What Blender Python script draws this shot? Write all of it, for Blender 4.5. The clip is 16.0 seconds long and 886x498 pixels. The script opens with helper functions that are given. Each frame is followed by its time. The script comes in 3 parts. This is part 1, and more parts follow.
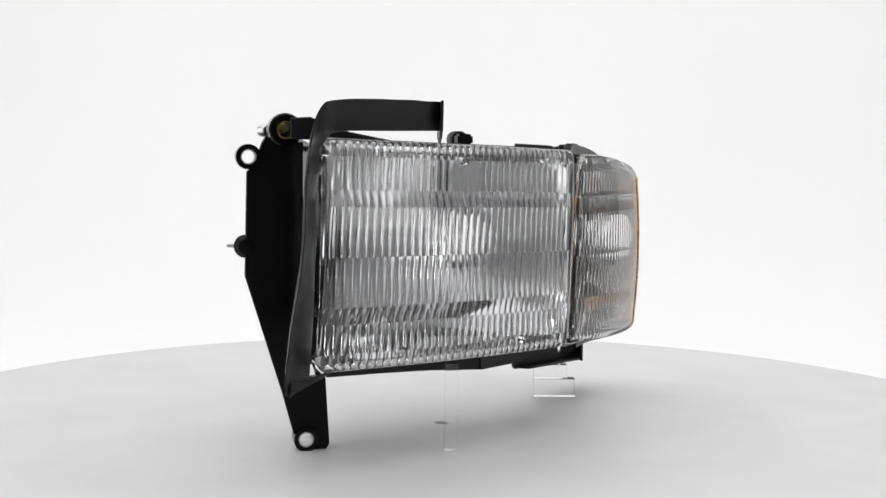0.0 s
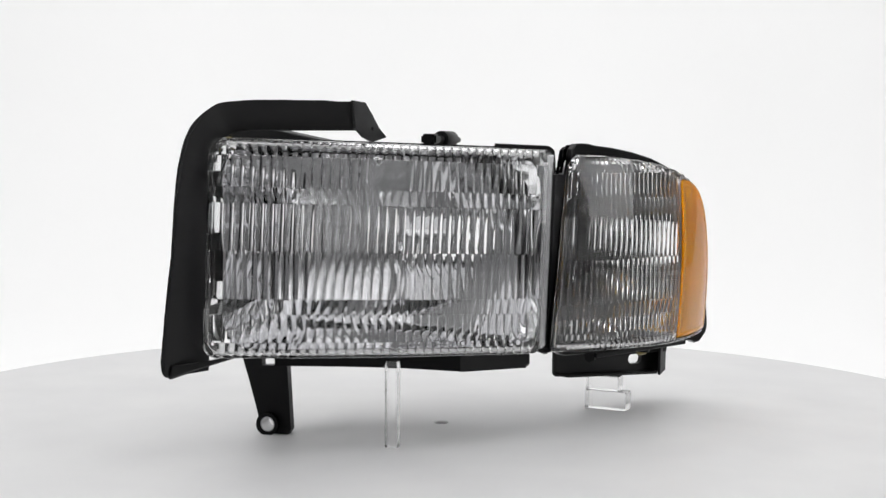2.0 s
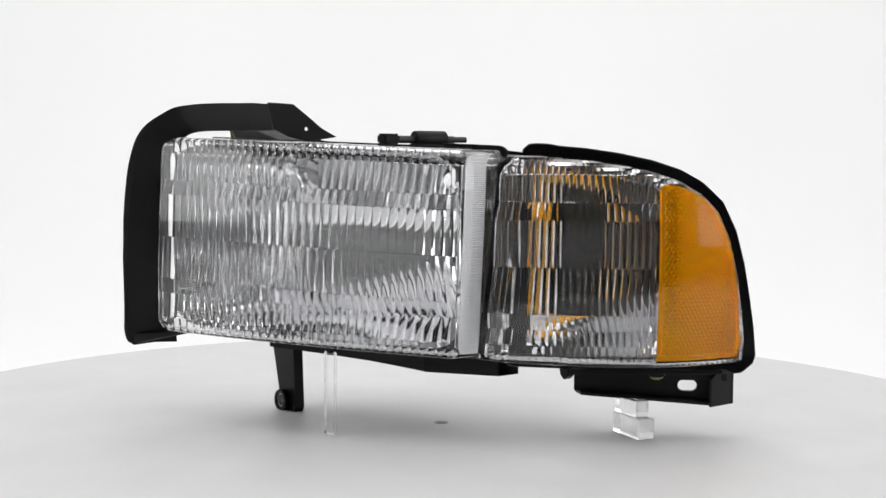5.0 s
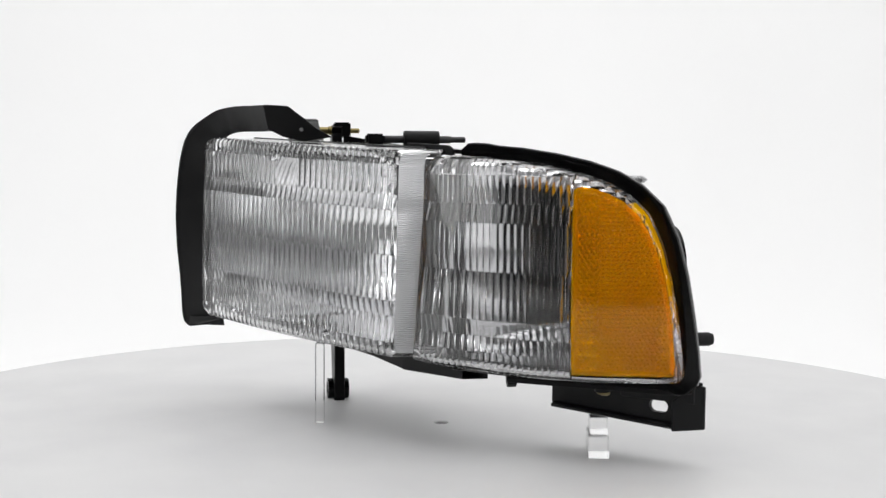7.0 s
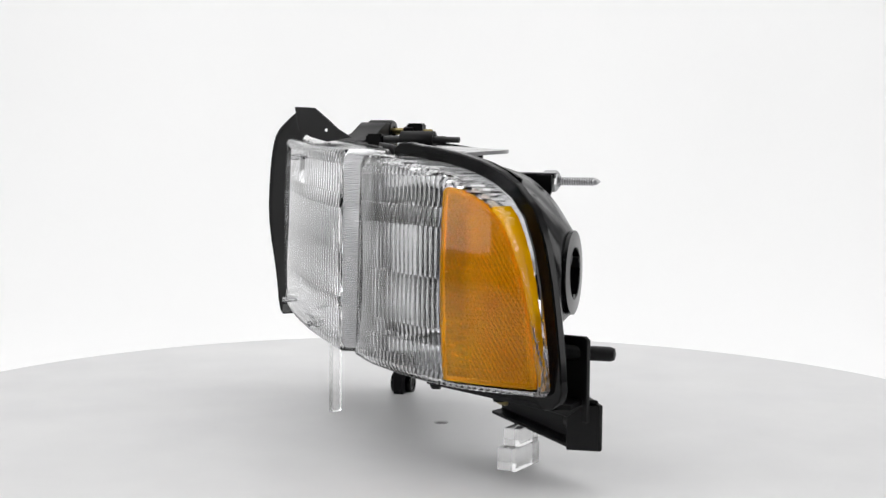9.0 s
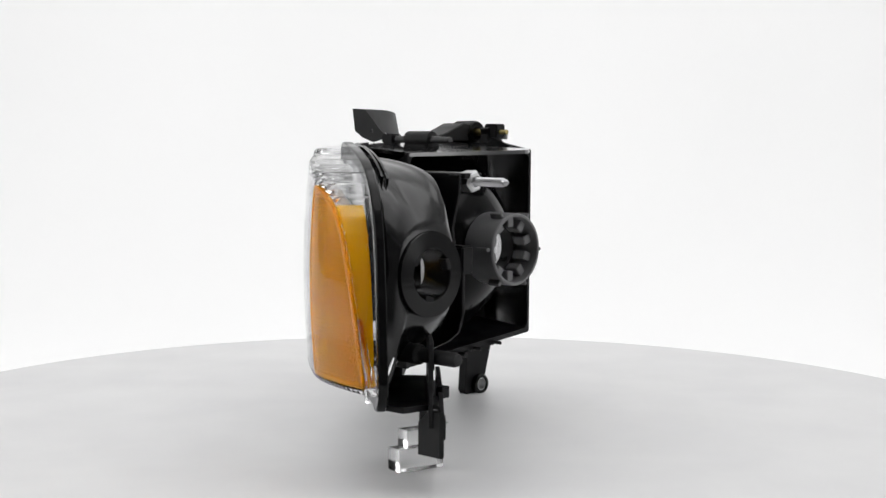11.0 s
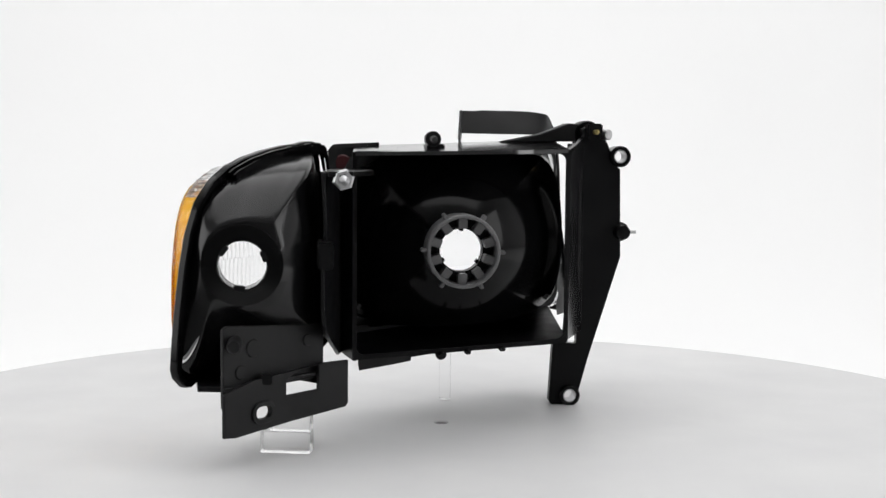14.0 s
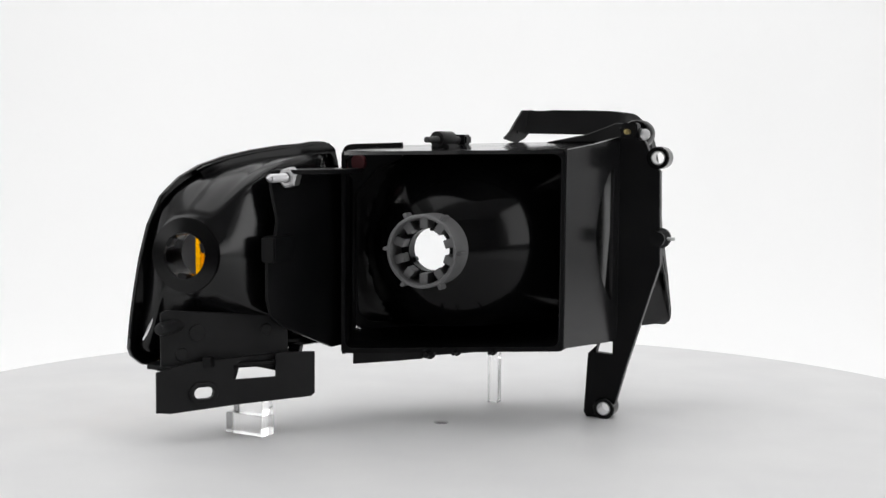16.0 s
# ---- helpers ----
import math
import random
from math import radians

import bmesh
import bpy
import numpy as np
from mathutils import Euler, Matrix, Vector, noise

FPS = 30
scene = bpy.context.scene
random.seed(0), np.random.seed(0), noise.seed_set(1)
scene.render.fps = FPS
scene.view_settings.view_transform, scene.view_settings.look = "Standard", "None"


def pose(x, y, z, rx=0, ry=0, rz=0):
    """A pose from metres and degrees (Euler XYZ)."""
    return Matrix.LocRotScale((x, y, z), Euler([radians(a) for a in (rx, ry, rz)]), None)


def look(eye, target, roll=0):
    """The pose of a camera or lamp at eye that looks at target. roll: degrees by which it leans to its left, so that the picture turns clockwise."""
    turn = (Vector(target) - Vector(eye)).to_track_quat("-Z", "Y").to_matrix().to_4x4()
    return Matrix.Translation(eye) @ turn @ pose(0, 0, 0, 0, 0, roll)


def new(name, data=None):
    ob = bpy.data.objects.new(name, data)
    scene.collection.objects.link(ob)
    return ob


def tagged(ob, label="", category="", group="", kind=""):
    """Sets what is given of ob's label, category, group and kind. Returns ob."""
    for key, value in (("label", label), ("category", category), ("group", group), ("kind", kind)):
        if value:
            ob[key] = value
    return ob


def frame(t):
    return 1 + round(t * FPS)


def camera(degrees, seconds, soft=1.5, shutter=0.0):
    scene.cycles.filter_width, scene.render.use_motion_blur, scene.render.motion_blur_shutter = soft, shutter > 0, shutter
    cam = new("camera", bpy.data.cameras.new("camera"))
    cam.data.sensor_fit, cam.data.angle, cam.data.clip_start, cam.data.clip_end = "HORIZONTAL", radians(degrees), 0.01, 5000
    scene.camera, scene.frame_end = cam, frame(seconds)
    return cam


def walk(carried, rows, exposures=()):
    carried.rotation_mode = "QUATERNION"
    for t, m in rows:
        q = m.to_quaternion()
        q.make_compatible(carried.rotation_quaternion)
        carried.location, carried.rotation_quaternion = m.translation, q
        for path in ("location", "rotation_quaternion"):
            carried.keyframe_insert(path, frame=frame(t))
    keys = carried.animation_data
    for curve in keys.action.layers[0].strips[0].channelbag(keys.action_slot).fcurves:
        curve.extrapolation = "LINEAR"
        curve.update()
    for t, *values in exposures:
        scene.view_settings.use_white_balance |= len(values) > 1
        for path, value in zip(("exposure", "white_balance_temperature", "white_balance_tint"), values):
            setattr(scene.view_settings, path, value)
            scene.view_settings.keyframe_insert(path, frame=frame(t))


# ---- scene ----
cam = camera(36.32, 16.0)
EYE = (0.0, -1.1, 0.2319)
VIEW = look(EYE, (0.0003, -1.1 + 0.99679, 0.2319 - 0.08009), 0.44)
walk(cam, [(0.0, VIEW), (16.0, VIEW)])

# ---- light: a white studio, glow put into its backdrop, and one overhead softbox ----
world = bpy.data.worlds.new("studio")
scene.world = world
world.use_nodes = True
world.node_tree.nodes["Background"].inputs[0].default_value = (1, 1, 1, 1)
world.node_tree.nodes["Background"].inputs[1].default_value = 0.05
scene.view_settings.exposure = 0.0


def softbox(name, m, size_x, size_y, watts):
    data = bpy.data.lights.new(name, "AREA")
    data.shape, data.size, data.size_y, data.energy = "RECTANGLE", size_x, size_y, watts
    data.color = (1.0, 0.997, 1.0)
    ob = new(name, data)
    ob.matrix_world = m
    return ob


softbox("overhead_softbox", look((0.0, 0.25, 2.05), (0.0, 0.12, 0.0)), 2.8, 2.4, 28.5)
softbox("side_softbox", look((-1.9, -0.75, 0.8), (0.0, 0.0, 0.15)), 1.1, 1.5, 13)
softbox("side_softbox", look((1.9, -0.75, 0.8), (0.0, 0.0, 0.15)), 1.1, 1.5, 13)


# ---- materials ----
def material(name):
    mat = bpy.data.materials.new(name)
    mat.use_nodes = True
    nt = mat.node_tree
    return mat, nt, nt.nodes["Principled BSDF"]


def grain(nt, bsdf, scale, strength, distance=0.0002, detail=3.0):
    """Fine relief from noise at real size."""
    co = nt.nodes.new("ShaderNodeTexCoord")
    no = nt.nodes.new("ShaderNodeTexNoise")
    no.inputs["Scale"].default_value, no.inputs["Detail"].default_value = scale, detail
    bump = nt.nodes.new("ShaderNodeBump")
    bump.inputs["Strength"].default_value, bump.inputs["Distance"].default_value = strength, distance
    nt.links.new(co.outputs["Object"], no.inputs["Vector"])
    nt.links.new(no.outputs["Fac"], bump.inputs["Height"])
    nt.links.new(bump.outputs["Normal"], bsdf.inputs["Normal"])
    return co, no


def vary(nt, co, bsdf, socket, scale, low, high):
    """Slow variation of one value or colour."""
    no = nt.nodes.new("ShaderNodeTexNoise")
    no.inputs["Scale"].default_value, no.inputs["Detail"].default_value = scale, 5.0
    ramp = nt.nodes.new("ShaderNodeValToRGB")
    ramp.color_ramp.elements[0].position, ramp.color_ramp.elements[1].position = 0.35, 0.68
    ramp.color_ramp.elements[0].color, ramp.color_ramp.elements[1].color = (*low, 1), (*high, 1)
    nt.links.new(co.outputs["Object"], no.inputs["Vector"])
    nt.links.new(no.outputs["Fac"], ramp.inputs["Fac"])
    nt.links.new(ramp.outputs["Color"], bsdf.inputs[socket])


def surface(name, low, high, rough=(0.3, 0.45), metal=0.0, fine=900, relief=0.15, slow=25, specular=0.5):
    mat, nt, b = material(name)
    b.inputs["Metallic"].default_value = metal
    b.inputs["Specular IOR Level"].default_value = specular
    co, _ = grain(nt, b, fine, relief)
    vary(nt, co, b, "Base Color", slow, low, high)
    vary(nt, co, b, "Roughness", slow * 1.7, (rough[0],) * 3, (rough[1],) * 3)
    return mat


def clear(name, tint, rough, ior=1.49, ripple=0.0, ripple_scale=120):
    mat, nt, b = material(name)
    b.inputs["Base Color"].default_value = (*tint, 1)
    b.inputs["Transmission Weight"].default_value = 1.0
    b.inputs["Roughness"].default_value = rough
    b.inputs["IOR"].default_value = ior
    if ripple:
        grain(nt, b, ripple_scale, ripple, 0.0004, 2.0)
    return mat


BLACK = surface("black_plastic", (0.003, 0.003, 0.0035), (0.006, 0.006, 0.0065), (0.3, 0.42), specular=0.14)
SATIN = surface("satin_black_plastic", (0.008, 0.008, 0.0085), (0.014, 0.014, 0.0145), (0.42, 0.55), specular=0.2)
GLOSS = surface("glossy_black_plastic", (0.002, 0.002, 0.0022), (0.0035, 0.0035, 0.0038), (0.1, 0.16), relief=0.01, specular=0.16)
SHELL = surface("moulded_glossy_plastic", (0.003, 0.003, 0.0033), (0.005, 0.005, 0.0055), (0.17, 0.23), relief=0.01, specular=0.36)
SHELF = surface("polished_black_plastic", (0.006, 0.006, 0.007), (0.012, 0.012, 0.013), (0.07, 0.12), relief=0.01, specular=1.0)
SIDE = surface("moulded_black_plastic", (0.006, 0.006, 0.0065), (0.011, 0.011, 0.012), (0.16, 0.22), relief=0.008, specular=0.5)
RUBBER = surface("black_rubber", (0.003, 0.003, 0.0034), (0.006, 0.006, 0.0063), (0.34, 0.46), fine=500, relief=0.25, specular=0.22)
GREY = surface("grey_plastic", (0.09, 0.09, 0.092), (0.13, 0.13, 0.132), (0.4, 0.5))
DARK_GREY = surface("dark_grey_plastic", (0.018, 0.018, 0.019), (0.03, 0.03, 0.03), (0.4, 0.5))
ZINC = surface("zinc_plated_steel", (0.45, 0.45, 0.46), (0.62, 0.62, 0.62), (0.28, 0.42), metal=1.0)
BRASS = surface("brass", (0.27, 0.22, 0.09), (0.38, 0.31, 0.14), (0.3, 0.45), metal=1.0)
RED = surface("red_cap_plastic", (0.05, 0.003, 0.006), (0.07, 0.005, 0.008), (0.4, 0.5))
SILVER = surface("vapour_silvered_reflector", (0.9, 0.9, 0.91), (0.94, 0.94, 0.95), (0.03, 0.07), metal=1.0, fine=160, relief=0.015, slow=14)
LENS = clear("clear_moulded_lens", (0.985, 0.987, 0.99), 0.012, 1.49, 0.012, 160)
FROST = clear("ribbed_lens_edge", (0.82, 0.82, 0.83), 0.12)
FROST.node_tree.nodes["Principled BSDF"].inputs["Transmission Weight"].default_value = 0.68
SILVER_DIM = surface("silvered_signal_reflector", (0.62, 0.62, 0.63), (0.7, 0.7, 0.71), (0.02, 0.05), metal=1.0, fine=160, relief=0.01, slow=14)
MATT_SILVER = surface("matt_silver_paint", (0.26, 0.26, 0.265), (0.34, 0.34, 0.345), (0.35, 0.5), metal=0.8, slow=20)
ACRYLIC = clear("clear_acrylic", (1.0, 1.0, 1.0), 0.01, 1.46)


def amber_material(name, low, high, through_part=0.9):
    mat, nt, b = material(name)
    b.inputs["Base Color"].default_value = (0.95, 0.40, 0.008, 1)
    b.inputs["Transmission Weight"].default_value = through_part
    b.inputs["Specular IOR Level"].default_value = 0.15
    b.inputs["Roughness"].default_value = 0.04
    b.inputs["IOR"].default_value = 1.38
    co = nt.nodes.new("ShaderNodeTexCoord")
    vary(nt, co, b, "Base Color", 30, low, high)
    return mat


AMBER = amber_material("amber_reflex_plastic", (0.95, 0.43, 0.0), (0.99, 0.51, 0.0))
AMBER_CLEAR = amber_material("clear_amber_plastic", (1.0, 0.54, 0.0), (1.0, 0.62, 0.0), 0.5)
AMBER_EDGE = amber_material("golden_amber_plastic", (1.0, 0.66, 0.0), (1.0, 0.74, 0.0), 0.9)
TABLE = surface("white_turntable_laminate", (0.69, 0.69, 0.695), (0.73, 0.73, 0.73), (0.42, 0.55), fine=700, relief=0.06, slow=9)
WHITE_WALL = surface("bounce_white_paint", (0.76, 0.76, 0.76), (0.8, 0.8, 0.8), (0.8, 0.9), fine=60, relief=0.1, slow=2)
STUDIO = surface("unseen_room_grey", (0.25, 0.25, 0.25), (0.29, 0.29, 0.29), (0.8, 0.9), fine=60, relief=0.1, slow=2)


def backdrop_material():
    mat, nt, b = material("added_glow_backdrop")
    co, _ = grain(nt, b, 40, 0.05)
    vary(nt, co, b, "Base Color", 1.2, (0.8, 0.8, 0.8), (0.83, 0.83, 0.83))
    b.inputs["Roughness"].default_value = 0.9
    # even glow put into the sheet in place of lamps shining on it
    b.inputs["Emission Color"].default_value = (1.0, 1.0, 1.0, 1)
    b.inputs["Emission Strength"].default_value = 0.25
    return mat


BACKDROP = backdrop_material()


# ---- mesh tools (numbers in millimetres) ----
MM = 0.001


def smooth(bm, angle=32):
    lim = radians(angle)
    for f in bm.faces:
        f.smooth = True
    for e in bm.edges:
        e.smooth = len(e.link_faces) == 2 and e.calc_face_angle(4.0) < lim


def part(name, bm, mat, parent=None, label="", angle=32, fix=True):
    if fix:
        bmesh.ops.recalc_face_normals(bm, faces=bm.faces)
    smooth(bm, angle)
    me = bpy.data.meshes.new(name)
    bm.to_mesh(me)
    bm.free()
    me.transform(Matrix.Diagonal((MM, MM, MM, 1)))
    me.materials.append(mat)
    ob = new(name, me)
    if parent is not None:
        ob.parent = parent
    if label:
        ob["label"] = label
    return ob


def soften(bm, width=0.6, angle=50, segments=2):
    edges = [e for e in bm.edges if len(e.link_faces) == 2 and e.calc_face_angle(0.0) > radians(angle)]
    if edges:
        bmesh.ops.bevel(bm, geom=edges, offset=width, segments=segments, affect="EDGES", clamp_overlap=True)
    return bm


def box(x0, y0, z0, x1, y1, z1, bevel=0.8):
    bm = bmesh.new()
    bmesh.ops.create_cube(bm, size=1, matrix=Matrix.LocRotScale(((x0 + x1) / 2, (y0 + y1) / 2, (z0 + z1) / 2), None, (x1 - x0, y1 - y0, z1 - z0)))
    return soften(bm, bevel) if bevel else bm


def turned(profile, origin, axis, segs=32, closed=False):
    """A lathed shape: (radius, height) pairs round an axis."""
    bm = bmesh.new()
    axis = Vector(axis).normalized()
    side = axis.orthogonal().normalized()
    up = axis.cross(side)
    origin = Vector(origin)
    rings = []
    for r, h in profile:
        if r < 1e-6:
            rings.append([bm.verts.new(origin + axis * h)])
        else:
            rings.append([bm.verts.new(origin + axis * h + side * (r * math.cos(a)) + up * (r * math.sin(a))) for a in (2 * math.pi * k / segs for k in range(segs))])
    pairs = list(zip(rings, rings[1:])) + ([(rings[-1], rings[0])] if closed else [])
    for a, b in pairs:
        for k in range(segs):
            q = [a[k % len(a)], a[(k + 1) % len(a)], b[(k + 1) % len(b)], b[k % len(b)]]
            q = list(dict.fromkeys(q))
            if len(q) > 2:
                bm.faces.new(q)
    return bm


def plate(outer, holes, place, bevel=0.5):
    """A flat or bent plate: loops of (a, b), put into space by place(a, b, depth) for depth 0 and 1."""
    bm = bmesh.new()
    for loop in [outer] + list(holes):
        vs = [bm.verts.new((a, b, 0)) for a, b in loop]
        for p, q in zip(vs, vs[1:] + vs[:1]):
            bm.edges.new((p, q))
    bmesh.ops.triangle_fill(bm, use_beauty=True, use_dissolve=False, edges=bm.edges[:])
    front = bm.faces[:]
    made = bmesh.ops.extrude_face_region(bm, geom=front)["geom"]
    back = {v for v in made if isinstance(v, bmesh.types.BMVert)}
    for v in bm.verts:
        v.co = place(v.co.x, v.co.y, 1 if v in back else 0)
    bmesh.ops.recalc_face_normals(bm, faces=bm.faces)
    return soften(bm, bevel, 60, 1) if bevel else bm


def round_loop(x0, z0, x1, z1, r, n=6):
    out = []
    for cx, cz, a0 in ((x1 - r, z1 - r, 0), (x0 + r, z1 - r, 90), (x0 + r, z0 + r, 180), (x1 - r, z0 + r, 270)):
        for k in range(n + 1):
            a = radians(a0 + 90 * k / n)
            out.append((cx + r * math.cos(a), cz + r * math.sin(a)))
    return out


def circle(x, z, r, n=24, rz=None):
    return [(x + r * math.cos(2 * math.pi * k / n), z + (rz or r) * math.sin(2 * math.pi * k / n)) for k in range(n)]


def loft(loops, closed=False, ring=True):
    """A skin over loops that have the same number of points."""
    bm = bmesh.new()
    rows = [[bm.verts.new(p) for p in lp] for lp in loops]
    n = len(rows[0])
    for a, b in list(zip(rows, rows[1:])) + ([(rows[-1], rows[0])] if closed else []):
        for k in range(n if ring else n - 1):
            bm.faces.new((a[k], a[(k + 1) % n], b[(k + 1) % n], b[k]))
    return bm


def merged(*bms):
    out = bmesh.new()
    for b in bms:
        me = bpy.data.meshes.new("tmp")
        b.to_mesh(me)
        b.free()
        out.from_mesh(me)
        bpy.data.meshes.remove(me)
    return out


def lens_mesh(us, vs, low, high, outer, inner, back):
    """A moulded lens: an outer and an inner face over a grid, and a skirt with thickness. back(p): where a rim point ends behind."""
    bm = bmesh.new()
    O, I = [], []
    for u in us:
        O.append([bm.verts.new(outer(u, min(max(v, low(u)), high(u)))) for v in vs])
        I.append([bm.verts.new(inner(u, min(max(v, low(u)), high(u)))) for v in vs])
    n, m = len(us), len(vs)
    for G, flip in ((O, False), (I, True)):
        for i in range(n - 1):
            for j in range(m - 1):
                q = (G[i][j], G[i + 1][j], G[i + 1][j + 1], G[i][j + 1])
                bm.faces.new(q[::-1] if flip else q)
    rim = [(i, 0) for i in range(n)] + [(n - 1, j) for j in range(1, m)] + [(i, m - 1) for i in range(n - 2, -1, -1)] + [(0, j) for j in range(m - 2, 0, -1)]
    BO = [bm.verts.new(back(O[i][j].co, us[i])) for i, j in rim]
    BI = [bm.verts.new(back(I[i][j].co, us[i])) for i, j in rim]
    for k in range(len(rim)):
        (i, j), (a, b) = rim[k], rim[(k + 1) % len(rim)]
        l = (k + 1) % len(rim)
        bm.faces.new((O[a][b], O[i][j], BO[k], BO[l]))
        bm.faces.new((I[i][j], I[a][b], BI[l], BI[k]))
        bm.faces.new((BO[k], BI[k], BI[l], BO[l]))
    bmesh.ops.remove_doubles(bm, verts=bm.verts, dist=0.002)
    return bm


# ---- the studio: the backdrop, and an unseen room added round it ----
def studio():
    prof = [(-1.7, -0.16), (1.5, -0.16)]
    prof += [(1.5 + 0.9 * math.sin(radians(a)), 0.74 - 0.9 * math.cos(radians(a))) for a in range(10, 91, 10)]
    prof += [(2.4, 2.6)]
    loops = [[(x * 1000, y * 1000, z * 1000) for x in (-2.6, 2.6)] for y, z in prof]
    loops += [[(x * 1000, (y + 0.02) * 1000, (z - 0.02) * 1000) for x in (-2.6, 2.6)] for y, z in reversed(prof)]
    tagged(part("backdrop", loft(loops, closed=True, ring=False), BACKDROP), "seamless white studio backdrop sweep with added glow", "backdrop", kind="structure")
    # unseen room added: white sides and ceiling bounce light, dark south wall adds contrast
    tagged(part("floor", box(-3000, -3000, -240, 3000, 3000, -190, 0), STUDIO), "unseen dark grey floor added under the studio", "floor", kind="structure")
    tagged(part("ceiling", box(-3000, -3000, 2700, 3000, 3000, 2760, 0), WHITE_WALL), "unseen white ceiling added to bounce light", "ceiling", kind="structure")
    for name, b in (("wall_north", (-3000, 2940, -190, 3000, 3000, 2700)), ("wall_south", (-3000, -3000, -190, 3000, -2940, 2700)),
                    ("wall_east", (2940, -2940, -190, 3000, 2940, 2700)), ("wall_west", (-3000, -2940, -190, -2940, 2940, 2700))):
        tagged(part(name, box(*b, 0), STUDIO if name == "wall_south" else WHITE_WALL), "unseen dark grey wall added to darken reflections" if name == "wall_south" else "unseen white wall added to bounce light", "wall", kind="structure")


studio()


def turntable():
    t = tagged(new("turntable"), "round white rotating display turntable", "turntable")
    part("disc", turned([(6, -0.6), (6.6, 0), (60, 0), (492.5, 0), (494.6, -0.8), (495.3, -3), (495.3, -18), (493, -20), (6, -20)], (0, 0, 0), (0, 0, 1), 160, closed=True), TABLE, t)
    part("centre_plug", turned([(0, -1.1), (4.9, -0.8), (5.9, -1.6), (5.9, -12), (0, -12)], (0, 0, 0), (0, 0, 1), 24), GREY, t, "small recessed grey centre plug")
    part("base", turned([(0, -22), (180, -22), (180, -150), (210, -158), (0, -158)], (0, 0, 0), (0, 0, 1), 64), TABLE, t)
    return t


TURNTABLE = turntable()

# ---- headlight: plan numbers ----
AX, AY, TURN = -124.0, -192.0, radians(32.8)
UX, UY = math.cos(TURN), math.sin(TURN)
NX, NY = math.sin(TURN), -math.cos(TURN)
LEN, HIGH = 257.0, 156.0
SKIRT = 38.0


def on_lens(u, v, w=0.0, d=0.0):
    """u along the lens, v up it, w out of its face, d straight back."""
    a = u + 0.035 * (v - HIGH / 2)
    return Vector((AX + a * UX + w * NX, AY + a * UY + w * NY + d, 77.0 + v - 0.031 * u))


def edge_fall(e, r):
    return 0.0 if e >= r else r * (1 - math.sqrt(max(0.0, 1 - (1 - e / r) ** 2)))


ROWS = (0.06, 0.1925, 0.2675, 0.4925, 0.7175, 0.7925, 0.94)
ROW_DEPTH = (0.9, 0.85, 0.45, 0.6, 0.95, 0.45, 0.85, 0.9)
FLUTES = 38
ROW_WEDGE = (0.0, 0.08, -0.2, 0.05, -0.05, 0.24, -0.1, 0.0)
BLOCKS = (0, 5, 11, 17, 22, 28, 33, 39)
SKEW = [[random.Random(10 * i + j).uniform(-0.16, 0.16) for j in range(7)] for i in range(8)]


def row_of(v, height=HIGH):
    k = 0
    while k < len(ROWS) and v > ROWS[k] * height:
        k += 1
    return k


def lens_low(u):
    r = 11.0 if u < LEN / 2 else 4.5
    e = min(u, LEN - u)
    return 0.0 if e >= r else r - math.sqrt(max(0.0, r * r - (r - e) ** 2))


def lens_high(u):
    return HIGH - lens_low(u)


def lens_bulge(u, v):
    e = min((u + 0.5) * 2.2, (LEN - u + 0.6) * 9.0, v - lens_low(u) + 1e-4, lens_high(u) - v + 1e-4)
    a, b = (u / LEN) * 2 - 1, (v / HIGH) * 2 - 1
    return 7.5 * (1 - a * a) + 2.5 * (1 - b * b) - 0.8 * edge_fall(max(e, 0), 5.5)


def flute(u, period):
    x = (u / period) % 1.0 - 0.5
    return 1 - 4 * x * x


